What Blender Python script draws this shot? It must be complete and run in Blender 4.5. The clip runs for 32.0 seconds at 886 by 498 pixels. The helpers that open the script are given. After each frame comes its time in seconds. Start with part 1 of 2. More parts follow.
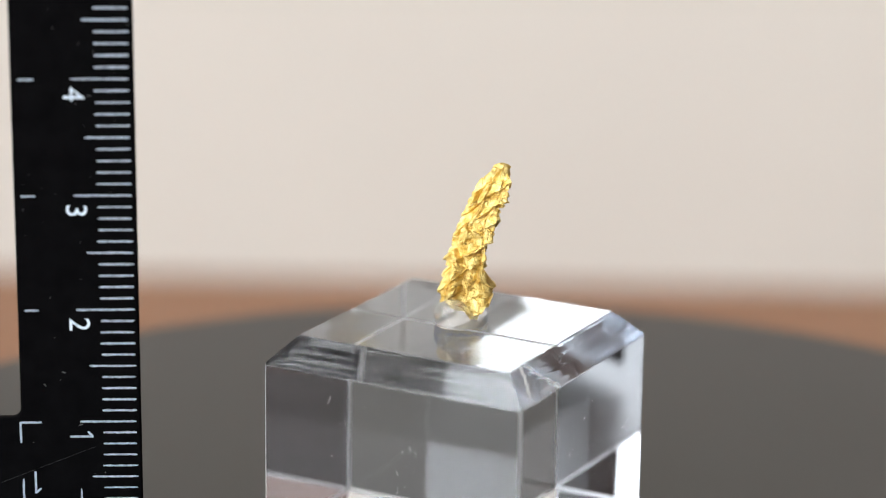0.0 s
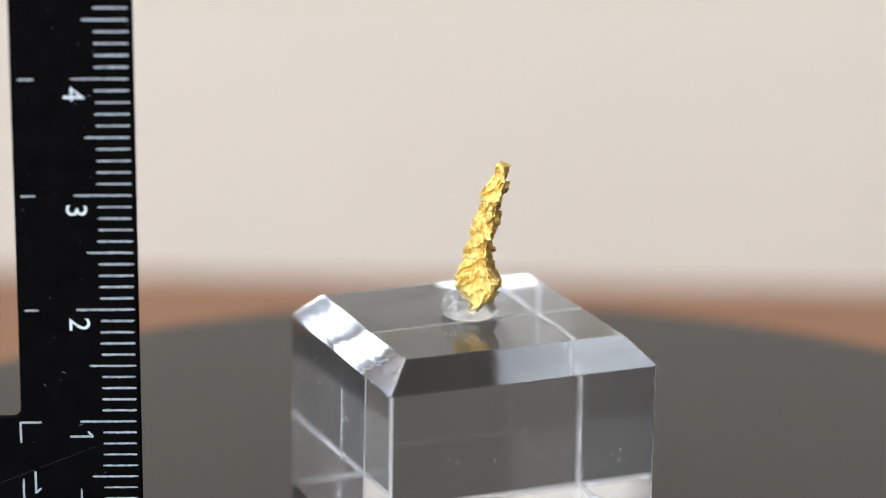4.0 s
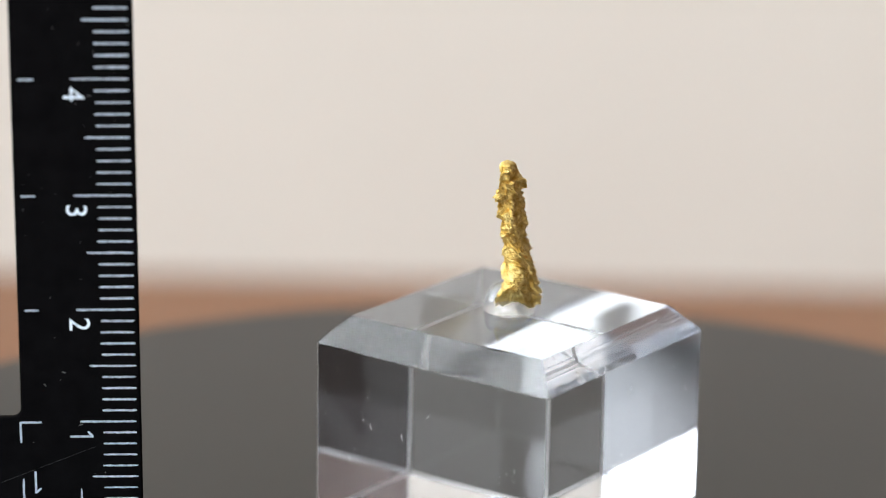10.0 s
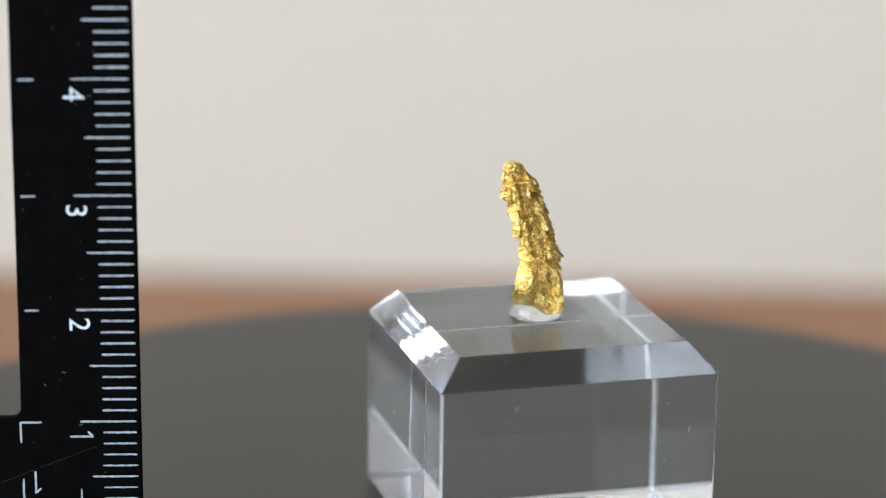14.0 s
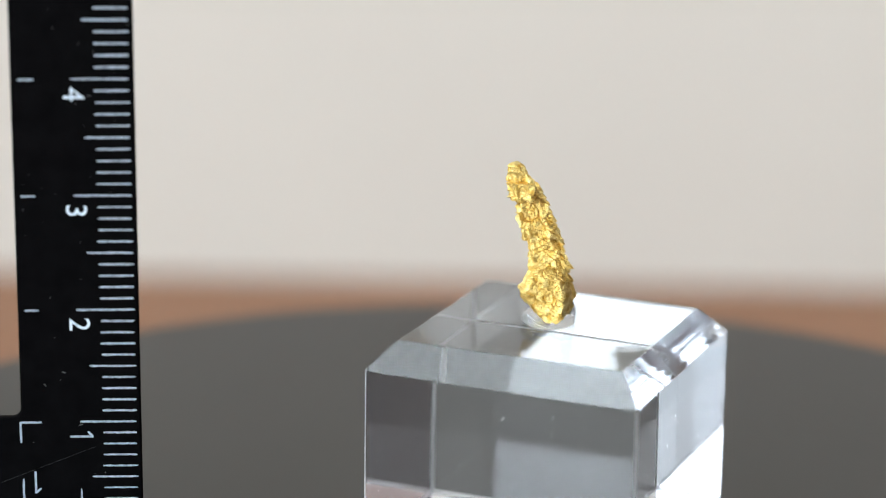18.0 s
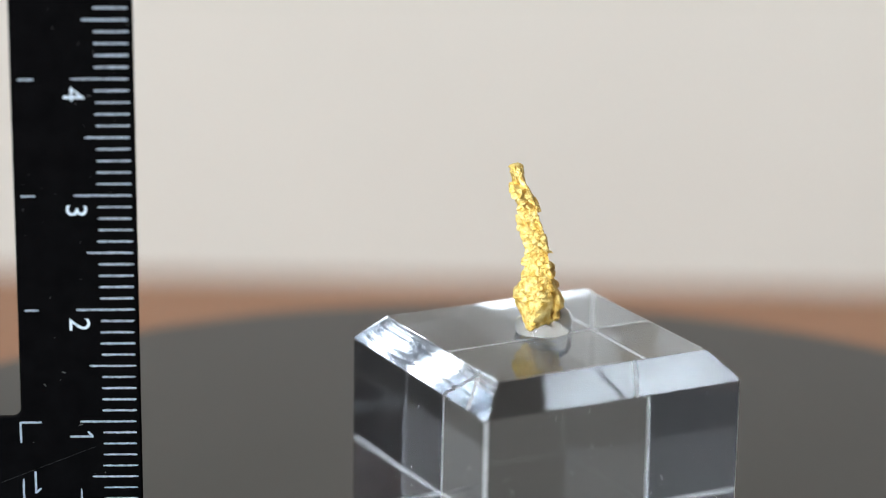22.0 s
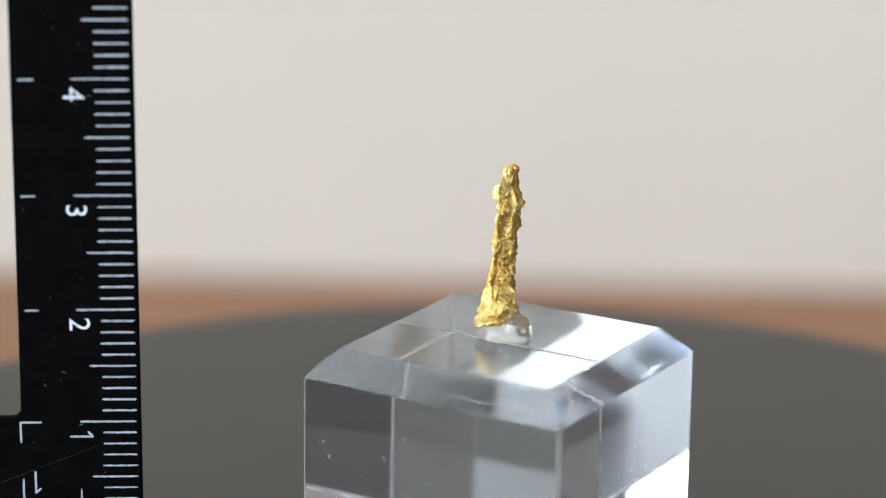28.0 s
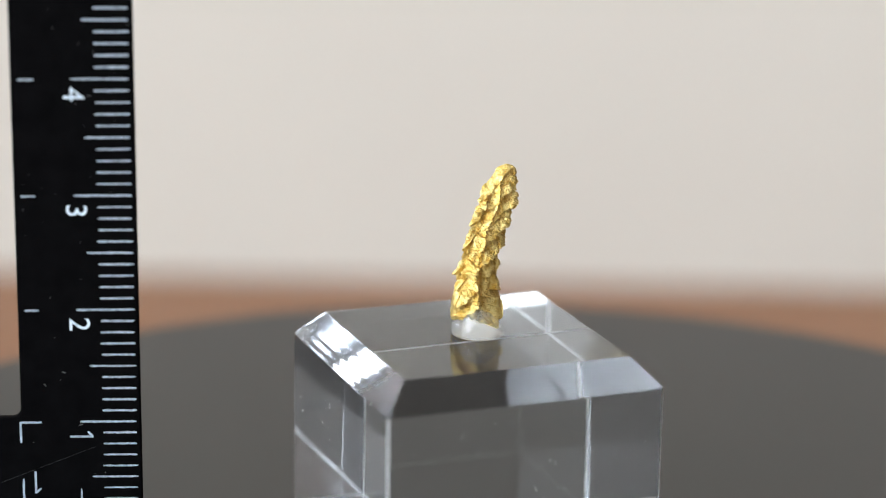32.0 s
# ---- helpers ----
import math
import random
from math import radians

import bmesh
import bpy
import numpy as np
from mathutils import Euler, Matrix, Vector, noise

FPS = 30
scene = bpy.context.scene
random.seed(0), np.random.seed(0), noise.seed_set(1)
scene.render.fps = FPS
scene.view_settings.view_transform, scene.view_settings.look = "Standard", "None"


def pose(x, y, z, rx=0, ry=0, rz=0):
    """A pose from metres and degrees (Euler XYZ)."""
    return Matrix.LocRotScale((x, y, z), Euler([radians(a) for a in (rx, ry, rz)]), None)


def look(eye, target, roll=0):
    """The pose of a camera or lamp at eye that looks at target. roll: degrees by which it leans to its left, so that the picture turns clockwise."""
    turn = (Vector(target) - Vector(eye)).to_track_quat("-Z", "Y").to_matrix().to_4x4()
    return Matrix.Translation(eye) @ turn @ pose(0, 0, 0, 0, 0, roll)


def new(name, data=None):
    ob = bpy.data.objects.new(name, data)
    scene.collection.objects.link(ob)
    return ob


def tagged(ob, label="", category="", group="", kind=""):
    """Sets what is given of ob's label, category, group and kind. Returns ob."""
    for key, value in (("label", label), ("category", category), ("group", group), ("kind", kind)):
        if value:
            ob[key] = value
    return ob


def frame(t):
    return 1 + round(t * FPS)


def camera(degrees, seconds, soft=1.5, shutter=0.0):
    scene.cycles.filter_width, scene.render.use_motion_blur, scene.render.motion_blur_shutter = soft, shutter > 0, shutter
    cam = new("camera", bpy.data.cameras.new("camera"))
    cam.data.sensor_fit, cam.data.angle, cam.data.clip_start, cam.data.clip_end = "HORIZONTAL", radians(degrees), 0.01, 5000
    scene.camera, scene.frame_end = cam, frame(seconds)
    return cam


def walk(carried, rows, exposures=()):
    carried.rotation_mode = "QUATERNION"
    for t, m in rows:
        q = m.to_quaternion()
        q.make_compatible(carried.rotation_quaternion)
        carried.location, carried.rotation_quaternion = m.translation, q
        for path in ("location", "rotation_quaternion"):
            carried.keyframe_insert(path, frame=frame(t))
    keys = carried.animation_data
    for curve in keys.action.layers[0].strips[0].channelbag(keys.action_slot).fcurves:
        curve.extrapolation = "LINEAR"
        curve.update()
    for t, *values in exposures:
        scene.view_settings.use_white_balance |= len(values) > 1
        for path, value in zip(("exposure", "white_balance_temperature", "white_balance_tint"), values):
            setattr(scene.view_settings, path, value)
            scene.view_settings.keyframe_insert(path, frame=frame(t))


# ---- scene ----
cam = camera(18.83, 32.0, soft=1.0)
eye = (0.0, -0.22584, 0.10869)
aim = (-0.023856 + eye[0], 0.962863 + eye[1], -0.268936 + eye[2])
walk(cam, [(0.0, look(eye, aim, 0.842)), (32.0, look(eye, aim, 0.842))],
     exposures=[(0.0, 0.0, 6650, 11.5), (7.0, 0.0, 6600, 11), (10.0, 0.02, 6590, 11), (11.0, -0.02, 6350, 8), (13.0, -0.05, 6350, 8), (22.0, -0.05, 6350, 8), (24.0, -0.05, 6380, 8.6), (24.8, -0.04, 6550, 10.6),
                (25.6, -0.04, 6570, 10.8), (27.4, -0.05, 6370, 8.4), (30.0, -0.05, 6370, 8.4), (32.0, -0.05, 6400, 9)])
cam.data.dof.use_dof = True
cam.data.dof.focus_distance = 0.2335
cam.data.dof.aperture_fstop = 14

scene.cycles.max_bounces = scene.cycles.transmission_bounces = scene.cycles.glossy_bounces = 64

# ---- light ----
world = bpy.data.worlds.new("sky")
scene.world = world
world.use_nodes = True
sky = world.node_tree.nodes.new("ShaderNodeTexSky")
sky.sky_type, sky.sun_disc = "NISHITA", False
sky.sun_elevation, sky.sun_rotation = radians(35), radians(-90)
background = world.node_tree.nodes["Background"]
background.inputs["Strength"].default_value = 0.06
world.node_tree.links.new(sky.outputs[0], background.inputs["Color"])

WINDOW_Y, WINDOW_Z, WINDOW_W, WINDOW_H = -0.81, 0.88, 1.28, 1.70
ROOM_LEFT = -0.6
daylight = bpy.data.lights.new("window_daylight", "AREA")
daylight.shape, daylight.size, daylight.size_y = "RECTANGLE", WINDOW_H, WINDOW_W
daylight.energy = 43.5
daylight.color = (0.93, 1.0, 1.05)
lamp = new("window_daylight", daylight)
lamp.matrix_world = look((ROOM_LEFT - 0.02, WINDOW_Y, WINDOW_Z), (0, WINDOW_Y, WINDOW_Z), 90)
FRONT = -1.5
# unseen fill lamp added at the right front, to whiten the block's right chamfers
SIDE_X, SIDE_Z, SIDE_W, SIDE_H = 1.65, 1.35, 0.9, 0.7
light3 = bpy.data.lights.new("side_fill", "AREA")
light3.shape, light3.size, light3.size_y = "RECTANGLE", SIDE_W, SIDE_H
light3.energy = 0.6
light3.color = (0.93, 1.0, 1.05)
lamp3 = new("side_fill", light3)
lamp3.matrix_world = look((SIDE_X, FRONT - 0.02, SIDE_Z), (SIDE_X, 0, SIDE_Z))
TALL_X, TALL_Z, TALL_W, TALL_H = -0.37, 1.72, 0.36, 0.8
light2 = bpy.data.lights.new("high_window_daylight", "AREA")
light2.shape, light2.size, light2.size_y = "RECTANGLE", TALL_W, TALL_H
light2.energy = 9
light2.color = (0.93, 1.0, 1.05)
lamp2 = new("high_window_daylight", light2)
lamp2.matrix_world = look((TALL_X, FRONT - 0.02, TALL_Z), (TALL_X, 0, TALL_Z))

REAR_Y, REAR_Z, REAR_W, REAR_H = 0.14, 0.76, 0.52, 0.60
light4 = bpy.data.lights.new("rear_window_daylight", "AREA")
light4.shape, light4.size, light4.size_y = "RECTANGLE", REAR_H, REAR_W
light4.energy = 5
light4.color = (0.93, 1.0, 1.05)
lamp4 = new("rear_window_daylight", light4)
lamp4.matrix_world = look((ROOM_LEFT - 0.02, REAR_Y, REAR_Z), (0, REAR_Y, REAR_Z), 90)

# ---- materials ----


def material(name, colour, rough=0.6, metal=0.0, second=None, scale=60.0, stretch=(1, 1, 1), bump=0.0,
             bump_scale=400.0, bump_distance=0.0003, contrast=(0.35, 0.65), rough2=None, gloss=0.5):
    m = bpy.data.materials.new(name)
    m.use_nodes = True
    t = m.node_tree
    b = t.nodes["Principled BSDF"]
    b.inputs["Base Color"].default_value = (*colour, 1)
    b.inputs["Roughness"].default_value = rough
    b.inputs["Metallic"].default_value = metal
    b.inputs["Specular IOR Level"].default_value = gloss
    co = t.nodes.new("ShaderNodeTexCoord")
    mp = t.nodes.new("ShaderNodeMapping")
    mp.inputs["Scale"].default_value = stretch
    t.links.new(co.outputs["Object"], mp.inputs["Vector"])
    if second:
        n = t.nodes.new("ShaderNodeTexNoise")
        n.inputs["Scale"].default_value = scale
        n.inputs["Detail"].default_value = 8
        t.links.new(mp.outputs[0], n.inputs["Vector"])
        r = t.nodes.new("ShaderNodeValToRGB")
        r.color_ramp.elements[0].position, r.color_ramp.elements[1].position = contrast
        r.color_ramp.elements[0].color, r.color_ramp.elements[1].color = (*colour, 1), (*second, 1)
        t.links.new(n.outputs["Fac"], r.inputs["Fac"])
        t.links.new(r.outputs["Color"], b.inputs["Base Color"])
        if rough2 is not None:
            k = t.nodes.new("ShaderNodeMapRange")
            k.inputs["To Min"].default_value, k.inputs["To Max"].default_value = rough, rough2
            t.links.new(n.outputs["Fac"], k.inputs["Value"])
            t.links.new(k.outputs[0], b.inputs["Roughness"])
    if bump:
        n2 = t.nodes.new("ShaderNodeTexNoise")
        n2.inputs["Scale"].default_value = bump_scale
        n2.inputs["Detail"].default_value = 6
        t.links.new(mp.outputs[0], n2.inputs["Vector"])
        bp = t.nodes.new("ShaderNodeBump")
        bp.inputs["Strength"].default_value, bp.inputs["Distance"].default_value = bump, bump_distance
        t.links.new(n2.outputs["Fac"], bp.inputs["Height"])
        t.links.new(bp.outputs[0], b.inputs["Normal"])
    return m


def clear(name, colour, ior, rough=0.0, frost=0.0, frost_scale=900.0, milk=0.0, stretch=(1, 1, 1), patches=None):
    m = bpy.data.materials.new(name)
    m.use_nodes = True
    t = m.node_tree
    t.nodes.remove(t.nodes["Principled BSDF"])
    g = t.nodes.new("ShaderNodeBsdfGlass")
    g.inputs["Color"].default_value = (*colour, 1)
    g.inputs["IOR"].default_value = ior
    g.inputs["Roughness"].default_value = rough
    if frost:
        co = t.nodes.new("ShaderNodeTexCoord")
        n = t.nodes.new("ShaderNodeTexNoise")
        n.inputs["Scale"].default_value = frost_scale
        n.inputs["Detail"].default_value = 5
        mp = t.nodes.new("ShaderNodeMapping")
        mp.inputs["Scale"].default_value = stretch
        t.links.new(co.outputs["Object"], mp.inputs["Vector"])
        t.links.new(mp.outputs[0], n.inputs["Vector"])
        bp = t.nodes.new("ShaderNodeBump")
        bp.inputs["Strength"].default_value, bp.inputs["Distance"].default_value = frost, 0.0001
        t.links.new(n.outputs["Fac"], bp.inputs["Height"])
        t.links.new(bp.outputs[0], g.inputs["Normal"])
    last = g
    if milk:
        tr, df = t.nodes.new("ShaderNodeBsdfTranslucent"), t.nodes.new("ShaderNodeBsdfDiffuse")
        a, last = t.nodes.new("ShaderNodeMixShader"), t.nodes.new("ShaderNodeMixShader")
        for k in (tr, df):
            k.inputs["Color"].default_value = (0.9, 0.92, 0.93, 1)
        a.inputs[0].default_value, last.inputs[0].default_value = 0.68, milk
        if patches:
            co, mp = t.nodes.new("ShaderNodeTexCoord"), t.nodes.new("ShaderNodeMapping")
            mp.inputs["Scale"].default_value = patches
            n = t.nodes.new("ShaderNodeTexNoise")
            n.inputs["Scale"].default_value, n.inputs["Detail"].default_value = 1.0, 4
            k = t.nodes.new("ShaderNodeMapRange")
            k.inputs["From Min"].default_value, k.inputs["From Max"].default_value = 0.42, 0.66
            k.inputs["To Min"].default_value, k.inputs["To Max"].default_value = milk * 0.35, milk * 1.5
            t.links.new(co.outputs["Object"], mp.inputs["Vector"]), t.links.new(mp.outputs[0], n.inputs["Vector"])
            t.links.new(n.outputs["Fac"], k.inputs["Value"]), t.links.new(k.outputs[0], last.inputs[0])
        t.links.new(tr.outputs[0], a.inputs[1]), t.links.new(df.outputs[0], a.inputs[2])
        t.links.new(g.outputs[0], last.inputs[1]), t.links.new(a.outputs[0], last.inputs[2])
    t.links.new(last.outputs[0], t.nodes["Material Output"].inputs["Surface"])
    return m


WALL = material("wall_paint", (0.695, 0.65, 0.58), 0.8, second=(0.67, 0.625, 0.557), scale=6, bump=0.2, bump_scale=700)
DIM = material("grey_paint", (0.70, 0.72, 0.77), 0.8, second=(0.67, 0.69, 0.74), scale=6)
SLATE = material("slate_paint", (0.20, 0.23, 0.29), 0.8, second=(0.18, 0.21, 0.265), scale=6)
PALE = material("pale_paint", (0.66, 0.635, 0.625), 0.8, second=(0.63, 0.605, 0.595), scale=6)
CEILING = material("ceiling_paint", (0.34, 0.325, 0.32), 0.9, second=(0.32, 0.305, 0.30), scale=5)
FLOOR = material("floor_wood", (0.22, 0.13, 0.07), 0.5, second=(0.15, 0.085, 0.045), scale=12, stretch=(1, 12, 1))
TABLE = material("table_wood", (0.30, 0.138, 0.066), 0.45, second=(0.235, 0.10, 0.043), scale=14, stretch=(1.5, 18, 6), bump=0.15, bump_scale=300)
PLATTER = material("platter_rubber", (0.0105, 0.0096, 0.0084), 0.34, gloss=0.36, second=(0.0086, 0.0079, 0.0069), scale=90, bump=0.15, bump_scale=2500, bump_distance=0.00004)
BLACK = material("black_plastic", colour=(0.0016, 0.0016, 0.0019), rough=0.75, gloss=0.02, second=(0.003, 0.003, 0.0034), scale=500, bump=0.25, bump_scale=3000, bump_distance=0.00005)
PANEL = material("wood_panel", (0.13, 0.09, 0.075), 0.6, second=(0.11, 0.075, 0.06), scale=8, stretch=(1, 14, 1))
DUST = material("dust", (0.12, 0.12, 0.12), 0.9, second=(0.05, 0.05, 0.05), scale=900)
SCUFF = material("scuffed_acrylic", (0.55, 0.56, 0.58), 0.8, second=(0.35, 0.36, 0.37), scale=900)
PINK = material("pinkish_paint", (0.48, 0.345, 0.30), 0.8, second=(0.45, 0.32, 0.28), scale=6)
PRINT = material("white_print", (0.66, 0.76, 0.86), 0.7, second=(0.48, 0.57, 0.66), scale=2500, contrast=(0.45, 0.6))
GOLD = material("native_gold", (0.66, 0.445, 0.105), 0.47, 1.0, second=(0.91, 0.77, 0.35), scale=1800, bump=0.8, bump_scale=7000, bump_distance=0.00005, rough2=0.64)
ACRYLIC = clear("clear_acrylic", (0.975, 0.985, 1.0), 1.49, 0.0, 0.008, 1.0, stretch=(1500, 1500, 60), milk=0.001, patches=(300, 300, 70))
ACRYLIC_CUT = clear("cut_acrylic", (0.985, 0.99, 0.992), 1.49, 0.0, 0.45, 1.0, stretch=(5, 5, 1000))
ACRYLIC_TOP = clear("smudged_acrylic", (0.985, 0.99, 0.992), 1.49, 0.0, 0.004, 1.0, stretch=(300, 300, 60), milk=0.006, patches=(160, 160, 160))
# milkiness added underneath, to brighten rays trapped inside the block
ACRYLIC_BASE = clear("milky_base_acrylic", (0.985, 0.99, 0.992), 1.49, 0.0, 0.02, 1.0, stretch=(300, 300, 60), milk=0.06, patches=(120, 120, 120))
ACRYLIC_EDGE = clear("ground_acrylic", (0.97, 0.975, 0.98), 1.49, 0.35, milk=0.38)
GLUE = clear("clear_glue", (0.97, 0.975, 0.975), 1.45, 0.03, 0.1, milk=0.16)

# ---- builders ----
MM = 0.001
LEVEL = 0.03640  # shoulder of the block above the table


def mesh_of(bm, name, mat, smooth=False):
    me = bpy.data.meshes.new(name)
    bmesh.ops.recalc_face_normals(bm, faces=bm.faces)
    bm.to_mesh(me)
    bm.free()
    me.materials.append(mat)
    if smooth:
        for f in me.polygons:
            f.use_smooth = True
    return me


def part(name, bm, mat, parent, label="", smooth=False):
    ob = new(name, mesh_of(bm, name, mat, smooth))
    ob.parent = parent
    return tagged(ob, label)


def box(lo, hi, bevel=0.0, segments=1):
    bm = bmesh.new()
    bmesh.ops.create_cube(bm, size=1)
    for v in bm.verts:
        v.co = Vector([(lo[i] + hi[i]) / 2 + v.co[i] * (hi[i] - lo[i]) for i in range(3)])
    if bevel:
        bmesh.ops.bevel(bm, geom=bm.edges[:], offset=bevel, segments=segments, affect="EDGES", profile=0.5)
    return bm


def lathe(profile, n=96):
    bm = bmesh.new()
    rings = []
    for r, z in profile:
        rings.append([bm.verts.new((r * math.cos(2 * math.pi * i / n), r * math.sin(2 * math.pi * i / n), z)) for i in range(n)])
    for a, b in zip(rings, rings[1:]):
        for i in range(n):
            bm.faces.new((a[i], a[(i + 1) % n], b[(i + 1) % n], b[i]))
    bm.faces.new(rings[0])
    bm.faces.new(rings[-1])
    return bm


def structure(name, bm, mat, label):
    return tagged(new(name, mesh_of(bm, name, mat)), label, kind="structure")


# ---- the room ----
BACK, RIGHT, FLOOR_Z, TABLE_Z, TOP = 0.72, 3.4, -0.79, -0.04, 2.3
structure("wall_back", box((ROOM_LEFT - 0.1, BACK, FLOOR_Z), (RIGHT + 0.1, BACK + 0.1, TOP)), PINK, "pale pinkish plaster wall behind the table")
holes = [(TALL_X - TALL_W / 2, TALL_X + TALL_W / 2, TALL_Z - TALL_H / 2, TALL_Z + TALL_H / 2), (SIDE_X - SIDE_W / 2, SIDE_X + SIDE_W / 2, SIDE_Z - SIDE_H / 2, SIDE_Z + SIDE_H / 2)]
wall_front = structure("wall_front", box((holes[0][1], FRONT - 0.1, FLOOR_Z), (holes[1][0], FRONT, TOP)), PALE, "pale plaster wall with a window opening and an added lit opening")
part("wall_piece", box((ROOM_LEFT - 0.1, FRONT - 0.1, FLOOR_Z), (holes[0][0], FRONT, TOP)), PALE, wall_front)
part("wall_piece", box((holes[1][1], FRONT - 0.1, FLOOR_Z), (RIGHT + 0.1, FRONT, TOP)), PANEL, wall_front, "dark wood panelling")
for (x0, x1, low, high), paint in zip(holes, (PALE, PANEL)):
    part("wall_piece", box((x0, FRONT - 0.1, FLOOR_Z), (x1, FRONT, low)), paint, wall_front)
    part("wall_piece", box((x0, FRONT - 0.1, high), (x1, FRONT, TOP)), paint, wall_front)
structure("wall_right", box((RIGHT, FRONT, FLOOR_Z), (RIGHT + 0.1, BACK, TOP)), PANEL, "reddish-brown panelled wall")
z0, z1 = WINDOW_Z - WINDOW_H / 2, WINDOW_Z + WINDOW_H / 2
wall_left = structure("wall_left", box((ROOM_LEFT - 0.1, FRONT, FLOOR_Z), (ROOM_LEFT, BACK, z0)), DIM, "grey wall with a wide and a small window opening")
piers = [FRONT, WINDOW_Y - WINDOW_W / 2, WINDOW_Y + WINDOW_W / 2, BACK]
part("wall_piece", box((ROOM_LEFT - 0.1, FRONT, z1), (ROOM_LEFT, BACK, TOP)), DIM, wall_left)
part("wall_piece", box((ROOM_LEFT - 0.1, piers[0], z0), (ROOM_LEFT, piers[1], z1)), DIM, wall_left)
y0, y1 = REAR_Y - REAR_W / 2, REAR_Y + REAR_W / 2
for a, b, low, high, paint in ((piers[2], y0, z0, z1, SLATE), (y1, piers[3], z0, z1, SLATE),
                               (y0, y1, z0, REAR_Z - REAR_H / 2, SLATE), (y0, y1, REAR_Z + REAR_H / 2, z1, DIM)):
    part("wall_piece", box((ROOM_LEFT - 0.1, a, low), (ROOM_LEFT, b, high)), paint, wall_left)
structure("ceiling", box((ROOM_LEFT - 0.1, FRONT - 0.1, TOP), (RIGHT + 0.1, BACK + 0.1, TOP + 0.1)), CEILING, "plain grey-white painted ceiling")
structure("floor", box((ROOM_LEFT - 0.1, FRONT - 0.1, FLOOR_Z - 0.1), (RIGHT + 0.1, BACK + 0.1, FLOOR_Z)), FLOOR, "brown wooden floor")

# ---- the table ----
table = tagged(new("table"), "reddish-brown wooden table with a smooth top", "table")
table.location = (0.2, -0.22, FLOOR_Z)
TOP_AT = TABLE_Z - FLOOR_Z
part("tabletop", box((-0.76, -0.4, TOP_AT - 0.03), (0.76, 0.7, TOP_AT), 0.003, 2), TABLE, table)
for sx in (-0.71, 0.71):
    for sy in (-0.34, 0.64):
        part("leg", box((sx - 0.025, sy - 0.025, 0), (sx + 0.025, sy + 0.025, TOP_AT - 0.03), 0.003), TABLE, table)

# ---- the backdrop ----
backdrop = tagged(new("backdrop_board", mesh_of(box((-0.34, 0.282, TABLE_Z), (0.157, 0.288, 0.46), 0.0005), "backdrop_board", WALL)), "smooth off-white backdrop board standing on the wooden table", "backdrop board")

# ---- the turntable ----
turntable = tagged(new("turntable"), "dark grey round motorised turntable on the wooden table", "turntable")
part("platter", lathe([(0.0680, 0.012), (0.0693, 0.0126), (0.0699, 0.0140), (0.0699, 0.0186), (0.0695, 0.0196), (0.0685, 0.02)], 160), PLATTER, turntable)
part("base", lathe([(0.055, TABLE_Z), (0.057, TABLE_Z + 0.0008), (0.0575, TABLE_Z + 0.003), (0.0575, 0.0105), (0.056, 0.0115), (0.052, 0.0119)], 128), BLACK, turntable, "black plastic base")

# ---- the block ----


def acrylic_block():
    half, inset, drop = 12.5 * MM, 2.246 * MM, 2.436 * MM
    cx, cy = -1.825 * MM, 3.684 * MM
    bm = bmesh.new()
    rings = []
    for h, z in ((half, 0.0), (half, LEVEL - 0.02), (half - inset, LEVEL - 0.02 + drop)):
        rings.append([bm.verts.new((cx + sx * h, cy + sy * h, z)) for sx, sy in ((-1, -1), (1, -1), (1, 1), (-1, 1))])
    for a, b in zip(rings, rings[1:]):
        for i in range(4):
            bm.faces.new((a[i], a[(i + 1) % 4], b[(i + 1) % 4], b[i]))
    bm.faces.new(rings[0][::-1])
    bm.faces.new(rings[-1])
    shoulder = LEVEL - 0.02
    ground = [e for e in bm.edges if min(v.co.z for v in e.verts) < shoulder - 1e-4]
    bmesh.ops.bevel(bm, geom=ground, offset=0.22 * MM, segments=1, affect="EDGES", profile=0.5)
    fine = [e for e in bm.edges if min(v.co.z for v in e.verts) > shoulder - 1e-4 and e.calc_length() > 4 * MM or e.verts[0].co.z > shoulder + 1e-4 > e.verts[1].co.z or e.verts[1].co.z > shoulder + 1e-4 > e.verts[0].co.z]
    bmesh.ops.bevel(bm, geom=fine, offset=0.04 * MM, segments=1, affect="EDGES", profile=0.5)
    bm.normal_update()
    for f in bm.faces:
        if f.calc_area() < 1e-5:
            f.material_index = 2 if f.calc_center_median().z < shoulder - 0.2 * MM else 1
        elif 0.3 < f.normal.z < 0.9:
            f.material_index = 1
        elif f.normal.z > 0.9:
            f.material_index = 3
        elif f.normal.z < -0.9:
            f.material_index = 4
    me = mesh_of(bm, "acrylic_block", ACRYLIC)
    me.materials.append(ACRYLIC_CUT)
    me.materials.append(ACRYLIC_EDGE)
    me.materials.append(ACRYLIC_TOP)
    me.materials.append(ACRYLIC_BASE)
    return tagged(new("acrylic_block", me), "clear acrylic display block with sloped top edges on the turntable", "display block")


block = acrylic_block()


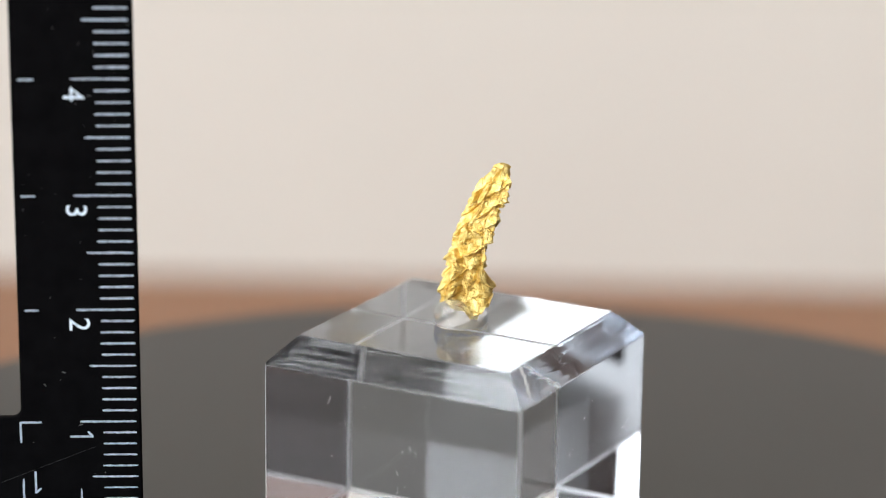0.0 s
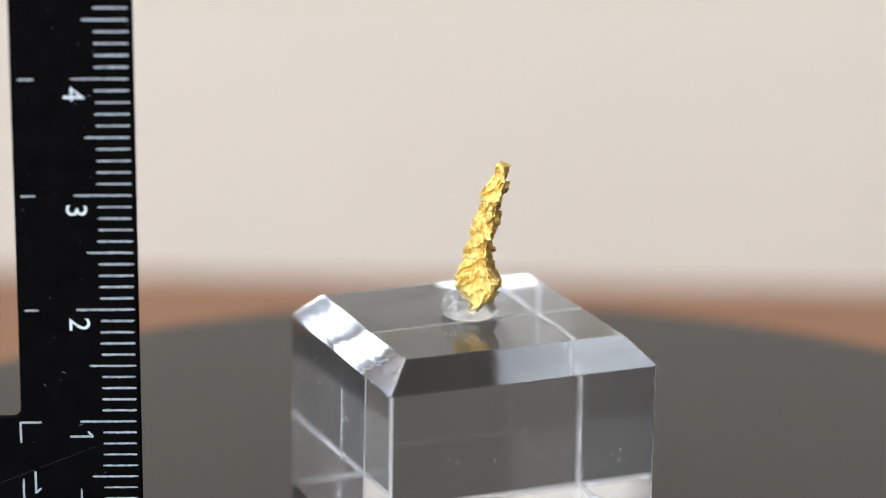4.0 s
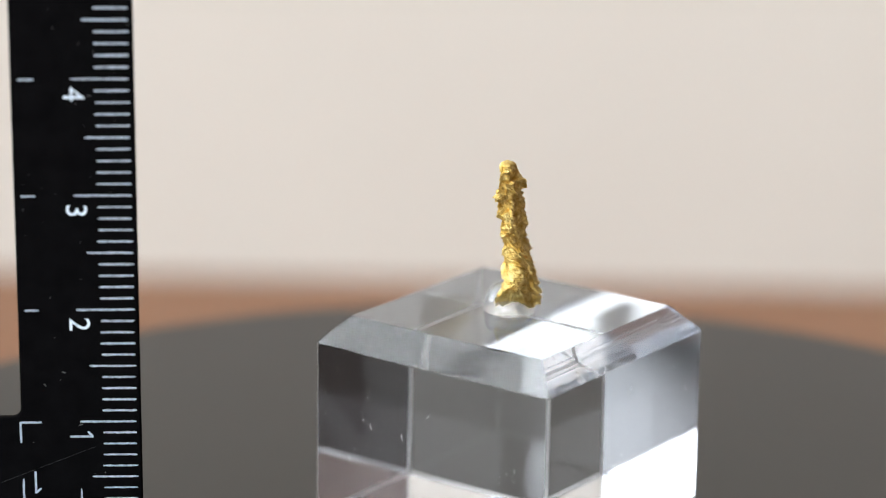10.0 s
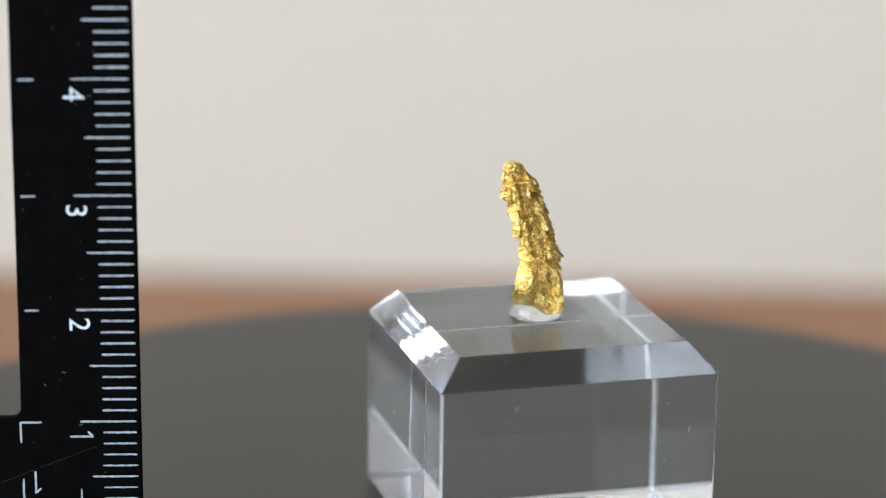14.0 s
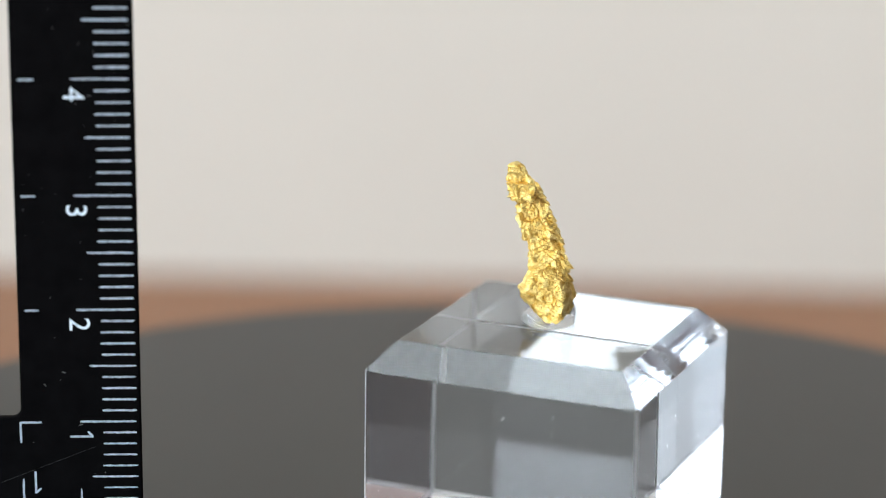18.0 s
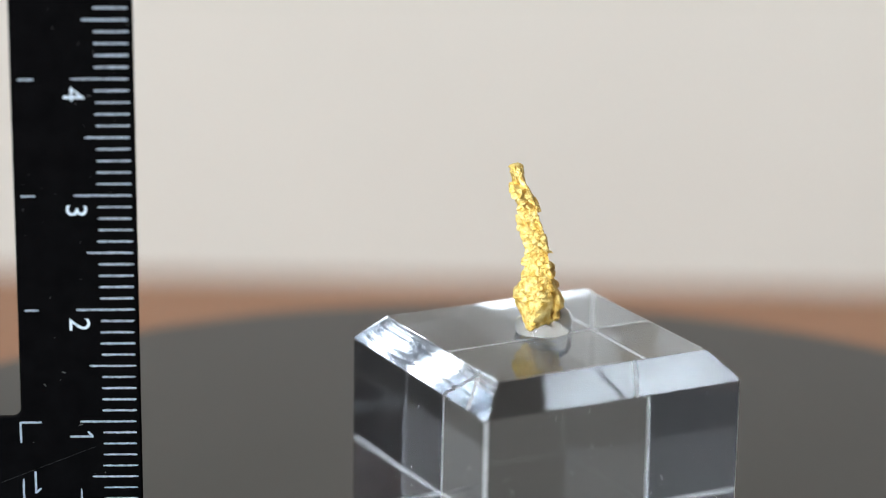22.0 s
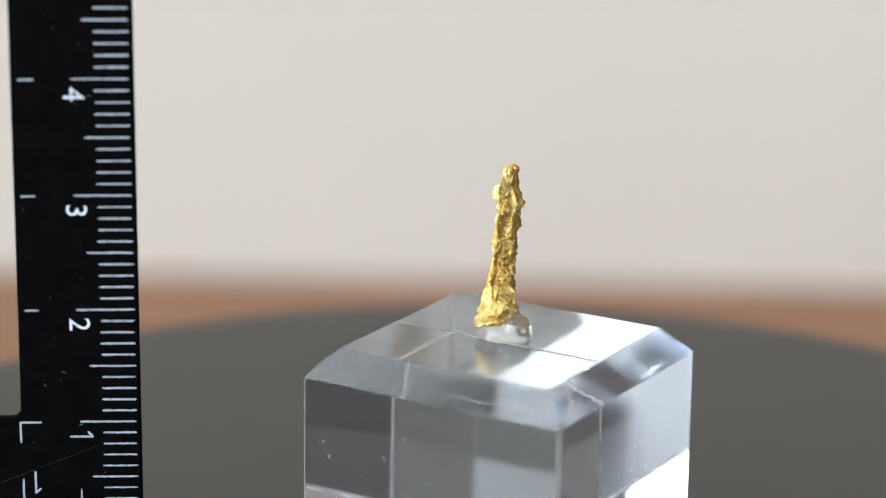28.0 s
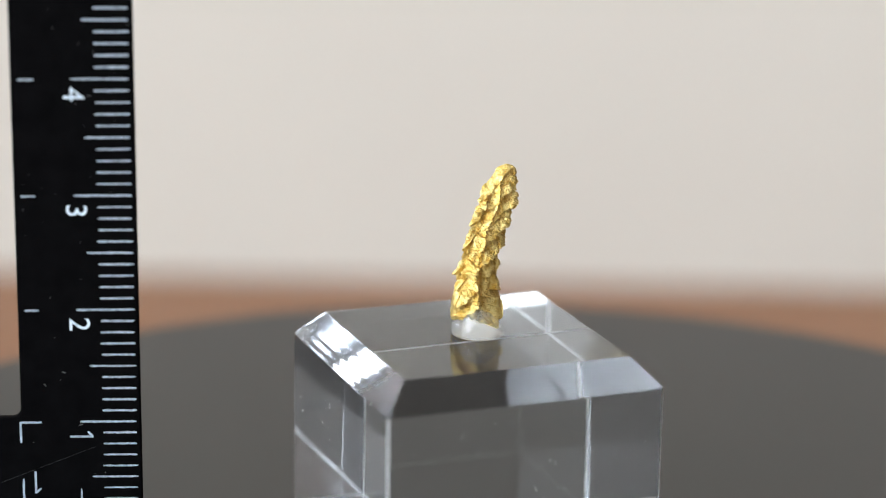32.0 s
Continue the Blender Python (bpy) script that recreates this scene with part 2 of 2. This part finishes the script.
def block_scratches():
    """Fine white nicks, scuffs and dust on the faces of the block."""
    rng = random.Random(11)
    bm = bmesh.new()
    cx, cy, half = -1.825, 3.684, 12.5
    high = (LEVEL - 0.02) / MM
    for side in range(5):
        spots = [(rng.uniform(-10.5, 10.5), rng.uniform(4, high - 1)) for _ in range(6)]
        for _ in range(22 if side < 4 else 26):
            u, v = rng.choice(spots)
            u, v = u + rng.gauss(0, 0.9), v + rng.gauss(0, 1.5)
            if side == 4:
                u, v = rng.uniform(-9, 9), rng.uniform(-9, 9)
            if abs(u) > 11.8 or side < 4 and not 0.5 < v < high - 0.4:
                continue
            a = rng.uniform(0.9, 2.2) if side < 4 else rng.uniform(0, 3)
            long, wide = rng.choice((0.05, 0.08, 0.12, 0.3)), rng.uniform(0.012, 0.028)
            bend = rng.uniform(-0.3, 0.3) * long
            pts = []
            for k in (-1, 0, 1):
                x, y = u + long * k * math.cos(a) - bend * (k == 0) * math.sin(a), v + long * k * math.sin(a) + bend * (k == 0) * math.cos(a)
                w = wide * (1 if k == 0 else 0.3)
                pts.append(((x - w * math.sin(a), y + w * math.cos(a)), (x + w * math.sin(a), y - w * math.cos(a))))
            at = []
            for pair in pts:
                for x, y in pair:
                    p = (x, y, high + 2.436 + 0.01) if side == 4 else [(x, -half - 0.01, y), (half + 0.01, x, y), (-x, half + 0.01, y), (-half - 0.01, -x, y)][side]
                    at.append(bm.verts.new(((cx + p[0]) * MM, (cy + p[1]) * MM, p[2] * MM)))
            bm.faces.new((at[0], at[2], at[3], at[1]))
            bm.faces.new((at[2], at[4], at[5], at[3]))
        # dust specks
        for _ in range(70 if side < 4 else 50):
            wide = 9.5 if side == 4 else 12.0
            u, v = rng.uniform(-wide, wide), rng.uniform(-wide, wide) if side == 4 else rng.triangular(0.5, high - 0.3, high * 0.7)
            e, a = rng.choice((0.008, 0.012, 0.012, 0.02, 0.03)), rng.uniform(0, 3)
            at = []
            for k in range(5):
                f = a + 2 * math.pi * k / 5
                x, y = u + e * math.cos(f), v + e * rng.uniform(0.6, 1.2) * math.sin(f)
                p = (x, y, high + 2.436 + 0.01) if side == 4 else [(x, -half - 0.01, y), (half + 0.01, x, y), (-x, half + 0.01, y), (-half - 0.01, -x, y)][side]
                at.append(bm.verts.new(((cx + p[0]) * MM, (cy + p[1]) * MM, p[2] * MM)))
            bm.faces.new(at)
    return tagged(part("scratches", bm, SCUFF, block, "fine white scratches, nicks and dust"), kind="stuff")


block_scratches()

# ---- the nugget ----
# height, centre, half-width, half-thickness and turn of the cross-sections, in mm and degrees
SECTIONS = [
    (17.15, -0.57, 0.44, 0.80, 0.98, 77),
    (16.2, -0.44, 0.70, 1.20, 0.74, 80),
    (15.6, -0.52, 1.02, 1.52, 0.54, 85),
    (14.6, -0.79, 1.31, 1.63, 0.46, 86),
    (13.6, -1.07, 1.62, 1.71, 0.60, 85),
    (12.6, -1.06, 1.99, 1.67, 0.69, 87),
    (11.6, -1.21, 2.53, 1.71, 0.81, 92),
    (10.6, -1.28, 2.81, 1.73, 0.86, 90),
    (9.6, -1.34, 3.06, 1.82, 0.89, 91),
    (8.6, -1.40, 3.32, 1.92, 1.06, 87),
    (7.7, -1.35, 3.57, 2.04, 1.16, 90),
    (6.9, -1.41, 3.63, 2.14, 1.34, 99),
    (6.2, -1.45, 3.58, 2.16, 1.36, 110),
    (5.4, -1.57, 3.66, 2.26, 1.19, 105),
    (4.6, -1.53, 3.62, 2.15, 1.17, 97),
    (3.0, -1.50, 3.60, 2.05, 1.10, 92),
]


def section(z):
    rows = SECTIONS[::-1]
    for a, b in zip(rows, rows[1:]):
        if z <= b[0]:
            break
    k = min(max((z - a[0]) / (b[0] - a[0]), 0), 1)
    return [a[i] + (b[i] - a[i]) * k for i in range(1, 6)]


def saw(v, sharp=1.0):
    """A shingle: rises along v and drops back at each whole step."""
    f = v - math.floor(v)
    return (f ** sharp if f < 0.9 else 0.9 ** sharp * (1 - f) / 0.1) - 0.5


def plates(w, size, seed, slope, jump):
    """Height of broken flat plates, in mm: each cell is a plane of its own tilt and level; and the crease round it."""
    d, pts = noise.voronoi(w / size)
    c = pts[0]
    tilt = noise.noise_vector(c * 5.3 + Vector((seed, 2.0, 1.0)))
    tilt.normalize()
    return slope * tilt.dot(w - c * size) + jump * noise.noise(c * 3.1 + Vector((5, seed, 2))), max(0.0, 1 - (d[1] - d[0]) * 7)


def relief(p):
    """Slanting overlapping plates with broken lower edges, creases, a groove and fine ribs, in mm."""
    w = p + 0.35 * noise.noise_vector(p * 0.5) + 0.12 * noise.noise_vector(p * 1.9) + 0.03 * noise.noise_vector(p * 6)
    # broad broken faces
    h, crease = plates(Vector((w.x, w.y, 0.8 * w.z + 0.5 * w.y)), 2.1, 1.0, 0.33, 0.22)
    h -= 0.07 * crease
    # shingles that climb round the column, each with a sharp lower lip
    s = w.z + 0.85 * w.y + 0.35 * w.x
    h += 0.38 * saw(-s / 1.5, 1.2) * max(0.15, 0.7 + 1.2 * noise.noise(p * 0.6))
    # stacked thin layers
    layer = -(w.z - 0.35 * w.y) / 0.60 + 0.9 * noise.noise(p * 0.7)
    h += 0.18 * saw(layer, 0.8) * max(0.0, 0.5 + 1.4 * noise.noise(p * 0.7 + Vector((7, 1, 4))))
    fine = -(w.z + 0.12 * w.y) / 0.24 + 0.7 * noise.noise(p * 1.5)
    h += 0.08 * saw(fine, 0.9) * max(0.0, 0.4 + 1.3 * noise.noise(p * 1.0 + Vector((2, 5, 9))))
    cross = (w.y - w.x) / 0.27 + 0.9 * noise.noise(p * 2.1)
    h += 0.05 * saw(cross) * max(0.0, 0.25 + 1.5 * noise.noise(p * 1.1 + Vector((4, 4, 1))))
    # crystal grains and pits
    mid, crease = plates(Vector((w.x, w.y, 1.3 * w.z + 0.4 * w.y)), 0.8, 4.0, 0.20, 0.06)
    small, pit = plates(p + 0.06 * noise.noise_vector(p * 5), 0.24, 9.0, 0.16, 0.02)
    h += mid - 0.04 * crease + small - 0.03 * pit + 0.02 * noise.noise(p * 12)
    h -= 0.34 * max(0.0, noise.noise(p * 2.2 + Vector((1, 8, 3))) - 0.25) + 0.12 * max(0.0, noise.noise(p * 6.5) - 0.2)
    if p.x < -1.5:
        h -= 0.45 * math.exp(-((w.y - 3.3) / 0.28) ** 2) * min(1.0, max(0.0, (10.2 - p.z) / 2.0)) * min(1.0, max(0.0, p.z - 4.6))
    # two knobs on the foot
    for x, y, z, high, size in ((-0.5, 1.5, 5.9, 0.35, 0.6), (-3.1, 3.9, 5.3, 0.25, 0.6)):
        h += high * math.exp(-(((p.x - x) ** 2 + (p.y - y) ** 2 + (p.z - z) ** 2) / size ** 2))
    return h + 0.06 - 0.15 * math.exp(-((p.z - 7.4) / 0.35) ** 2) - 0.12 * math.exp(-((p.z - 16.1) / 0.2) ** 2)


def gold_nugget():
    n, rows = 300, 560
    top, low = 17.15, 3.0
    bm = bmesh.new()
    rings = []
    for j in range(rows + 1):
        z = low + (top - low) * j / rows
        cx, cy, a, b, turn = section(z)
        a, b = a - 0.01, 0.9 * b - 0.07
        blunt = min(1.0, max(0.0, (6.8 - z) / 1.3))
        blunt = max(blunt, 0.75 * min(1.0, max(0.0, (z - 15.7) / 0.5)))
        end = min(1.0, math.sqrt(max(0.0, (j + 0.3) / 5)), math.sqrt(max(0.0, (rows - j + 0.3) / 14)))
        c, s = math.cos(radians(turn)), math.sin(radians(turn))
        ring = []
        for i in range(n):
            f = 2 * math.pi * i / n
            ca, sa = math.cos(f), math.sin(f)
            q = (1.5 if sa > 0 else 1.9) - 0.75 * blunt
            ex = math.copysign(abs(ca) ** (1.3 - 0.6 * blunt), ca)
            ey = math.copysign(abs(sa) ** q, sa) * (0.86 if sa > 0 else 1.08)
            nx, ny = ex / a, ey / b
            k = math.hypot(nx, ny)
            p = Vector((cx + a * ex * c - b * ey * s, cy + a * ex * s + b * ey * c, z))
            d = relief(p) * (1 - 0.45 * min(1.0, max(0.0, (z - 14.3) / 0.8)))
            bearing = math.degrees(math.atan2(p.y - cy, p.x - cx))
            for ridge, high, half in ((62 + 0.9 * (z - 9), 0.34, 19), (158, 0.30, 19), (-60, 0.34, 19)):
                off = (bearing - ridge - 16 * noise.noise(Vector((ridge, 3.0, 0.55 * z))) + 180) % 360 - 180
                d += high * math.exp(-(off / half) ** 2) * min(1.0, max(0.0, (16.6 - z) / 1.5))
            x, y = (a * ex + d * nx / k) * end, (b * ey + d * ny / k) * end
            x, y = cx + x * c - y * s, cy + x * s + y * c
            keel = 0.59 * x - 0.81 * y + 3.06  # the underside slopes up both ways from a keel
            u = 0.174 * x + 0.985 * y - 5.2  # a flat broken face on the foot
            if u > 0 and z < 7.2:
                u *= 0.85 * min(1.0, (7.2 - z) / 0.4)
                x, y = x - 0.174 * u, y - 0.985 * u
            floor = 3.0 + max(1.2 * keel, -0.5 * keel) + 0.12 * noise.noise(p * 1.4)
            if floor > z - 0.4:
                w = Vector((x, y, 0.0))
                flat, crack = plates(w + 0.1 * noise.noise_vector(w * 2), 0.55, 6.0, 0.3, 0.16)
                floor += flat - 0.08 * crack + 0.16 * saw((x + 0.5 * y) / 0.3 + noise.noise(w))
            ring.append(bm.verts.new((x * MM, y * MM, max(floor, z - 0.12 * d + 0.2 * d * noise.noise(p * 1.7)) * MM)))
        rings.append(ring)
    for a, b in zip(rings, rings[1:]):
        for i in range(n):
            bm.faces.new((a[i], a[(i + 1) % n], b[(i + 1) % n], b[i]))
    bm.faces.new(rings[0][::-1])
    bm.faces.new(rings[-1])
    return tagged(new("gold_nugget", mesh_of(bm, "gold_nugget", GOLD, False)), "rough elongated native gold nugget standing in clear glue", "gold nugget")


nugget = gold_nugget()

# ---- the glue ----


def glue_blob():
    bm = bmesh.new()
    bmesh.ops.create_icosphere(bm, subdivisions=5, radius=1)
    lobes = [((0, 0, 0.1), (2.5, 2.35, 0.85)), ((-1.15, 0.3, 0.75), (1.4, 1.75, 1.65)), ((0.6, -0.9, 0.5), (1.75, 1.35, 0.95)), ((0.5, 1.0, 0.4), (1.4, 1.2, 1.0))]
    for v in bm.verts:
        d = v.co.normalized()
        best = 0.0
        for c, r in lobes:
            o = Vector([-c[i] / r[i] for i in range(3)])
            w = Vector([d[i] / r[i] for i in range(3)])
            A, B, C = w.dot(w), o.dot(w), o.dot(o) - 1
            disc = B * B - A * C
            if disc > 0:
                best = max(best, (-B + math.sqrt(disc)) / A)
        p = d * best * (1 + 0.04 * noise.noise(d * 2.3))
        p.z = max(p.z, -0.0)
        v.co = Vector(((-1.907 + p.x) * MM, (3.387 + p.y) * MM, p.z * MM))
    ob = new("glue_blob", mesh_of(bm, "glue_blob", GLUE, True))
    mod = ob.modifiers.new("smooth", "SMOOTH")
    mod.factor, mod.iterations = 0.5, 6
    return tagged(ob, "translucent blob of clear hot glue on the block", "glue")


glue = glue_blob()

# ---- the ruler ----


def scale_ruler():
    ruler = tagged(new("ruler"), "black L-shaped photo scale ruler with white millimetre marks", "ruler")
    ruler.matrix_world = Matrix.Translation((-0.03118, -0.00859, LEVEL - 0.01448)) @ pose(0, 0, 0, 0, 0, 4.2) @ pose(0, 0, 0, -1.58) @ pose(0, 0, 0, 0, -0.37)
    wide, long_v, long_h, thick = 10.3 * MM, 66 * MM, 82 * MM, 0.9 * MM
    r = 0.8 * MM
    outline = [(0, 0), (0, long_v), (-wide, long_v)]
    for i in range(7):
        a = math.pi / 2 * i / 6
        outline.append((-wide - r + r * math.cos(a), wide + 0.1 * MM + r - r * math.sin(a)))
    outline += [(-long_h, wide + 0.1 * MM), (-long_h, 0)]
    bm = bmesh.new()
    front = bm.faces.new([bm.verts.new((x, 0, z)) for x, z in outline])
    out = bmesh.ops.extrude_face_region(bm, geom=[front])
    for g in out["geom"]:
        if isinstance(g, bmesh.types.BMVert):
            g.co.y += thick
    bmesh.ops.bevel(bm, geom=[e for e in bm.edges if abs(e.verts[0].co.y - e.verts[1].co.y) < 1e-7], offset=0.17 * MM, segments=2, affect="EDGES", profile=0.5)
    part("body", bm, BLACK, ruler)
    rng = random.Random(4)

    def mark(name, x0, z0, x1, z1):
        """A printed stroke with slightly ragged edges."""
        n = 14
        bm = bmesh.new()
        upright = abs(z1 - z0) > abs(x1 - x0)
        half = (0.088 + rng.uniform(-0.012, 0.012))
        a, b = [], []
        for i in range(n + 1):
            k = i / n
            e = half * (0.55 if i in (0, n) else 1)
            u, v = e + rng.uniform(-0.02, 0.02), e + rng.uniform(-0.02, 0.02)
            x, z = x0 + (x1 - x0) * k, z0 + (z1 - z0) * k
            if upright:
                a.append((x - u, z)), b.append((x + v, z))
            else:
                a.append((x, z - u)), b.append((x, z + v))
        va = [bm.verts.new((x * MM, -0.012 * MM, z * MM)) for x, z in a]
        vb = [bm.verts.new((x * MM, -0.012 * MM, z * MM)) for x, z in b]
        for i in range(n):
            bm.faces.new((va[i], va[i + 1], vb[i + 1], vb[i]))
        bmesh.ops.solidify(bm, geom=bm.faces[:], thickness=0.008 * MM)
        return part(name, bm, PRINT, ruler)

    for i in range(1, 66):
        left = -5.27 if i % 10 == 0 else -4.26 if i % 5 == 0 else -3.3
        mark("tick", left + rng.uniform(-0.05, 0.05), i, -0.36 + rng.uniform(-0.05, 0.05), i)
        if i % 10 == 0:
            mark("inner_tick", -9.7 if i > 10 else -10.4, i - 0.05, -8.42 + rng.uniform(-0.1, 0.1), i - 0.05)
    mark("inner_tick", -10.35, 10.0, -10.35, 8.1)
    for i in range(1, 82):
        height = 4.85 if i % 10 == 0 else 3.9 if i % 5 == 0 else 2.9
        mark("tick", -i - 0.25, 0.36, -i - 0.25, height)

    def digit(text, x, z, turn):
        cu = bpy.data.curves.new("numeral", "FONT")
        cu.body, cu.align_x, cu.align_y = text, "CENTER", "CENTER"
        cu.size, cu.extrude = 2.55 * MM, 0.004 * MM
        tmp = new("numeral", cu)
        me = bpy.data.meshes.new_from_object(tmp.evaluated_get(bpy.context.evaluated_depsgraph_get()))
        bpy.data.objects.remove(tmp)
        me.materials.append(PRINT)
        ob = new("numeral", me)
        ob.parent = ruler
        ob.matrix_basis = Matrix.Translation((x * MM, -0.010 * MM, z * MM)) @ pose(0, 0, 0, 90) @ pose(0, 0, 0, 0, 0, turn)
        return tagged(ob, "white printed numeral " + text)

    def one(x, z, turn):
        """The numeral 1 with its slanting flag, printed in strokes."""
        bm = bmesh.new()
        for pts in ([(-0.1, -1.0), (0.1, -1.0), (0.1, 1.0), (-0.1, 1.0)], [(-0.1, 1.0), (-0.1, 0.72), (-0.42, 0.46), (-0.5, 0.6)]):
            bm.faces.new([bm.verts.new((a * MM, b * MM, 0)) for a, b in pts])
        bmesh.ops.solidify(bm, geom=bm.faces[:], thickness=0.008 * MM)
        ob = part("numeral", bm, PRINT, ruler, "white printed numeral 1")
        ob.matrix_basis = Matrix.Translation((x * MM, -0.010 * MM, z * MM)) @ pose(0, 0, 0, 90) @ pose(0, 0, 0, 0, 0, turn)

    one(-5.12, 8.65, -90)
    one(-9.2, 4.5, 180)
    for i in range(2, 7):
        digit(str(i), -5.15, 10 * i - 1.3, -90)
    for i in range(2, 9):
        digit(str(i), -10 * i + 1.0, 4.4, 180)
    bm = bmesh.new()
    for i in range(46):
        x, z, e = rng.uniform(-9.8, -0.3), rng.uniform(0.5, 48), rng.uniform(0.015, 0.05)
        a = rng.uniform(0, 3.1)
        u, v = Vector((math.cos(a), 0, math.sin(a))) * e * rng.choice((1, 1, 1, 4)), Vector((-math.sin(a), 0, math.cos(a))) * e
        c = Vector((x, -0.006, z))
        bm.faces.new([bm.verts.new((c + p) * MM) for p in (u + v, v - u, -u - v, u - v)])
    bm.faces.new([bm.verts.new(Vector(p) * MM) for p in ((-12.2, -0.006, 4.5), (-3.9, -0.006, 7.75), (-3.9, -0.006, 7.757), (-12.2, -0.006, 4.517))])
    tagged(part("dust", bm, DUST, ruler, "pale dust specks and a fine scratch"), kind="stuff")
    return ruler


ruler = scale_ruler()
holder = tagged(new("ruler_holder"), "black slotted block holding the ruler's arm beside the turntable", "holder")
holder.location = (-0.1085, -0.0143, TABLE_Z)
holder.rotation_euler = (0, 0, radians(4.2))
part("body", box((-0.008, -0.012, 0), (0.008, 0.014, 0.0216 - TABLE_Z), 0.001, 2), BLACK, holder)


def motions():
    rows = []
    for i in range(33):
        turn = 63.03 - 9.712 * i + 0.452 * math.cos(2 * math.pi * i / 17) - 0.014 * math.sin(2 * math.pi * i / 17)
        rows.append((float(i), turn))
    walk(turntable, [(t, pose(0, 0, 0, 0, 0, a)) for t, a in rows])
    walk(block, [(t, pose(0, 0, 0.02005, 0, 0, a)) for t, a in rows])
    walk(nugget, [(t, pose(0.08 * MM, 0, LEVEL, 0, 0, a)) for t, a in rows])
    walk(glue, [(t, pose(0, 0, LEVEL + 2.52 * MM, 0, 0, a)) for t, a in rows])


motions()
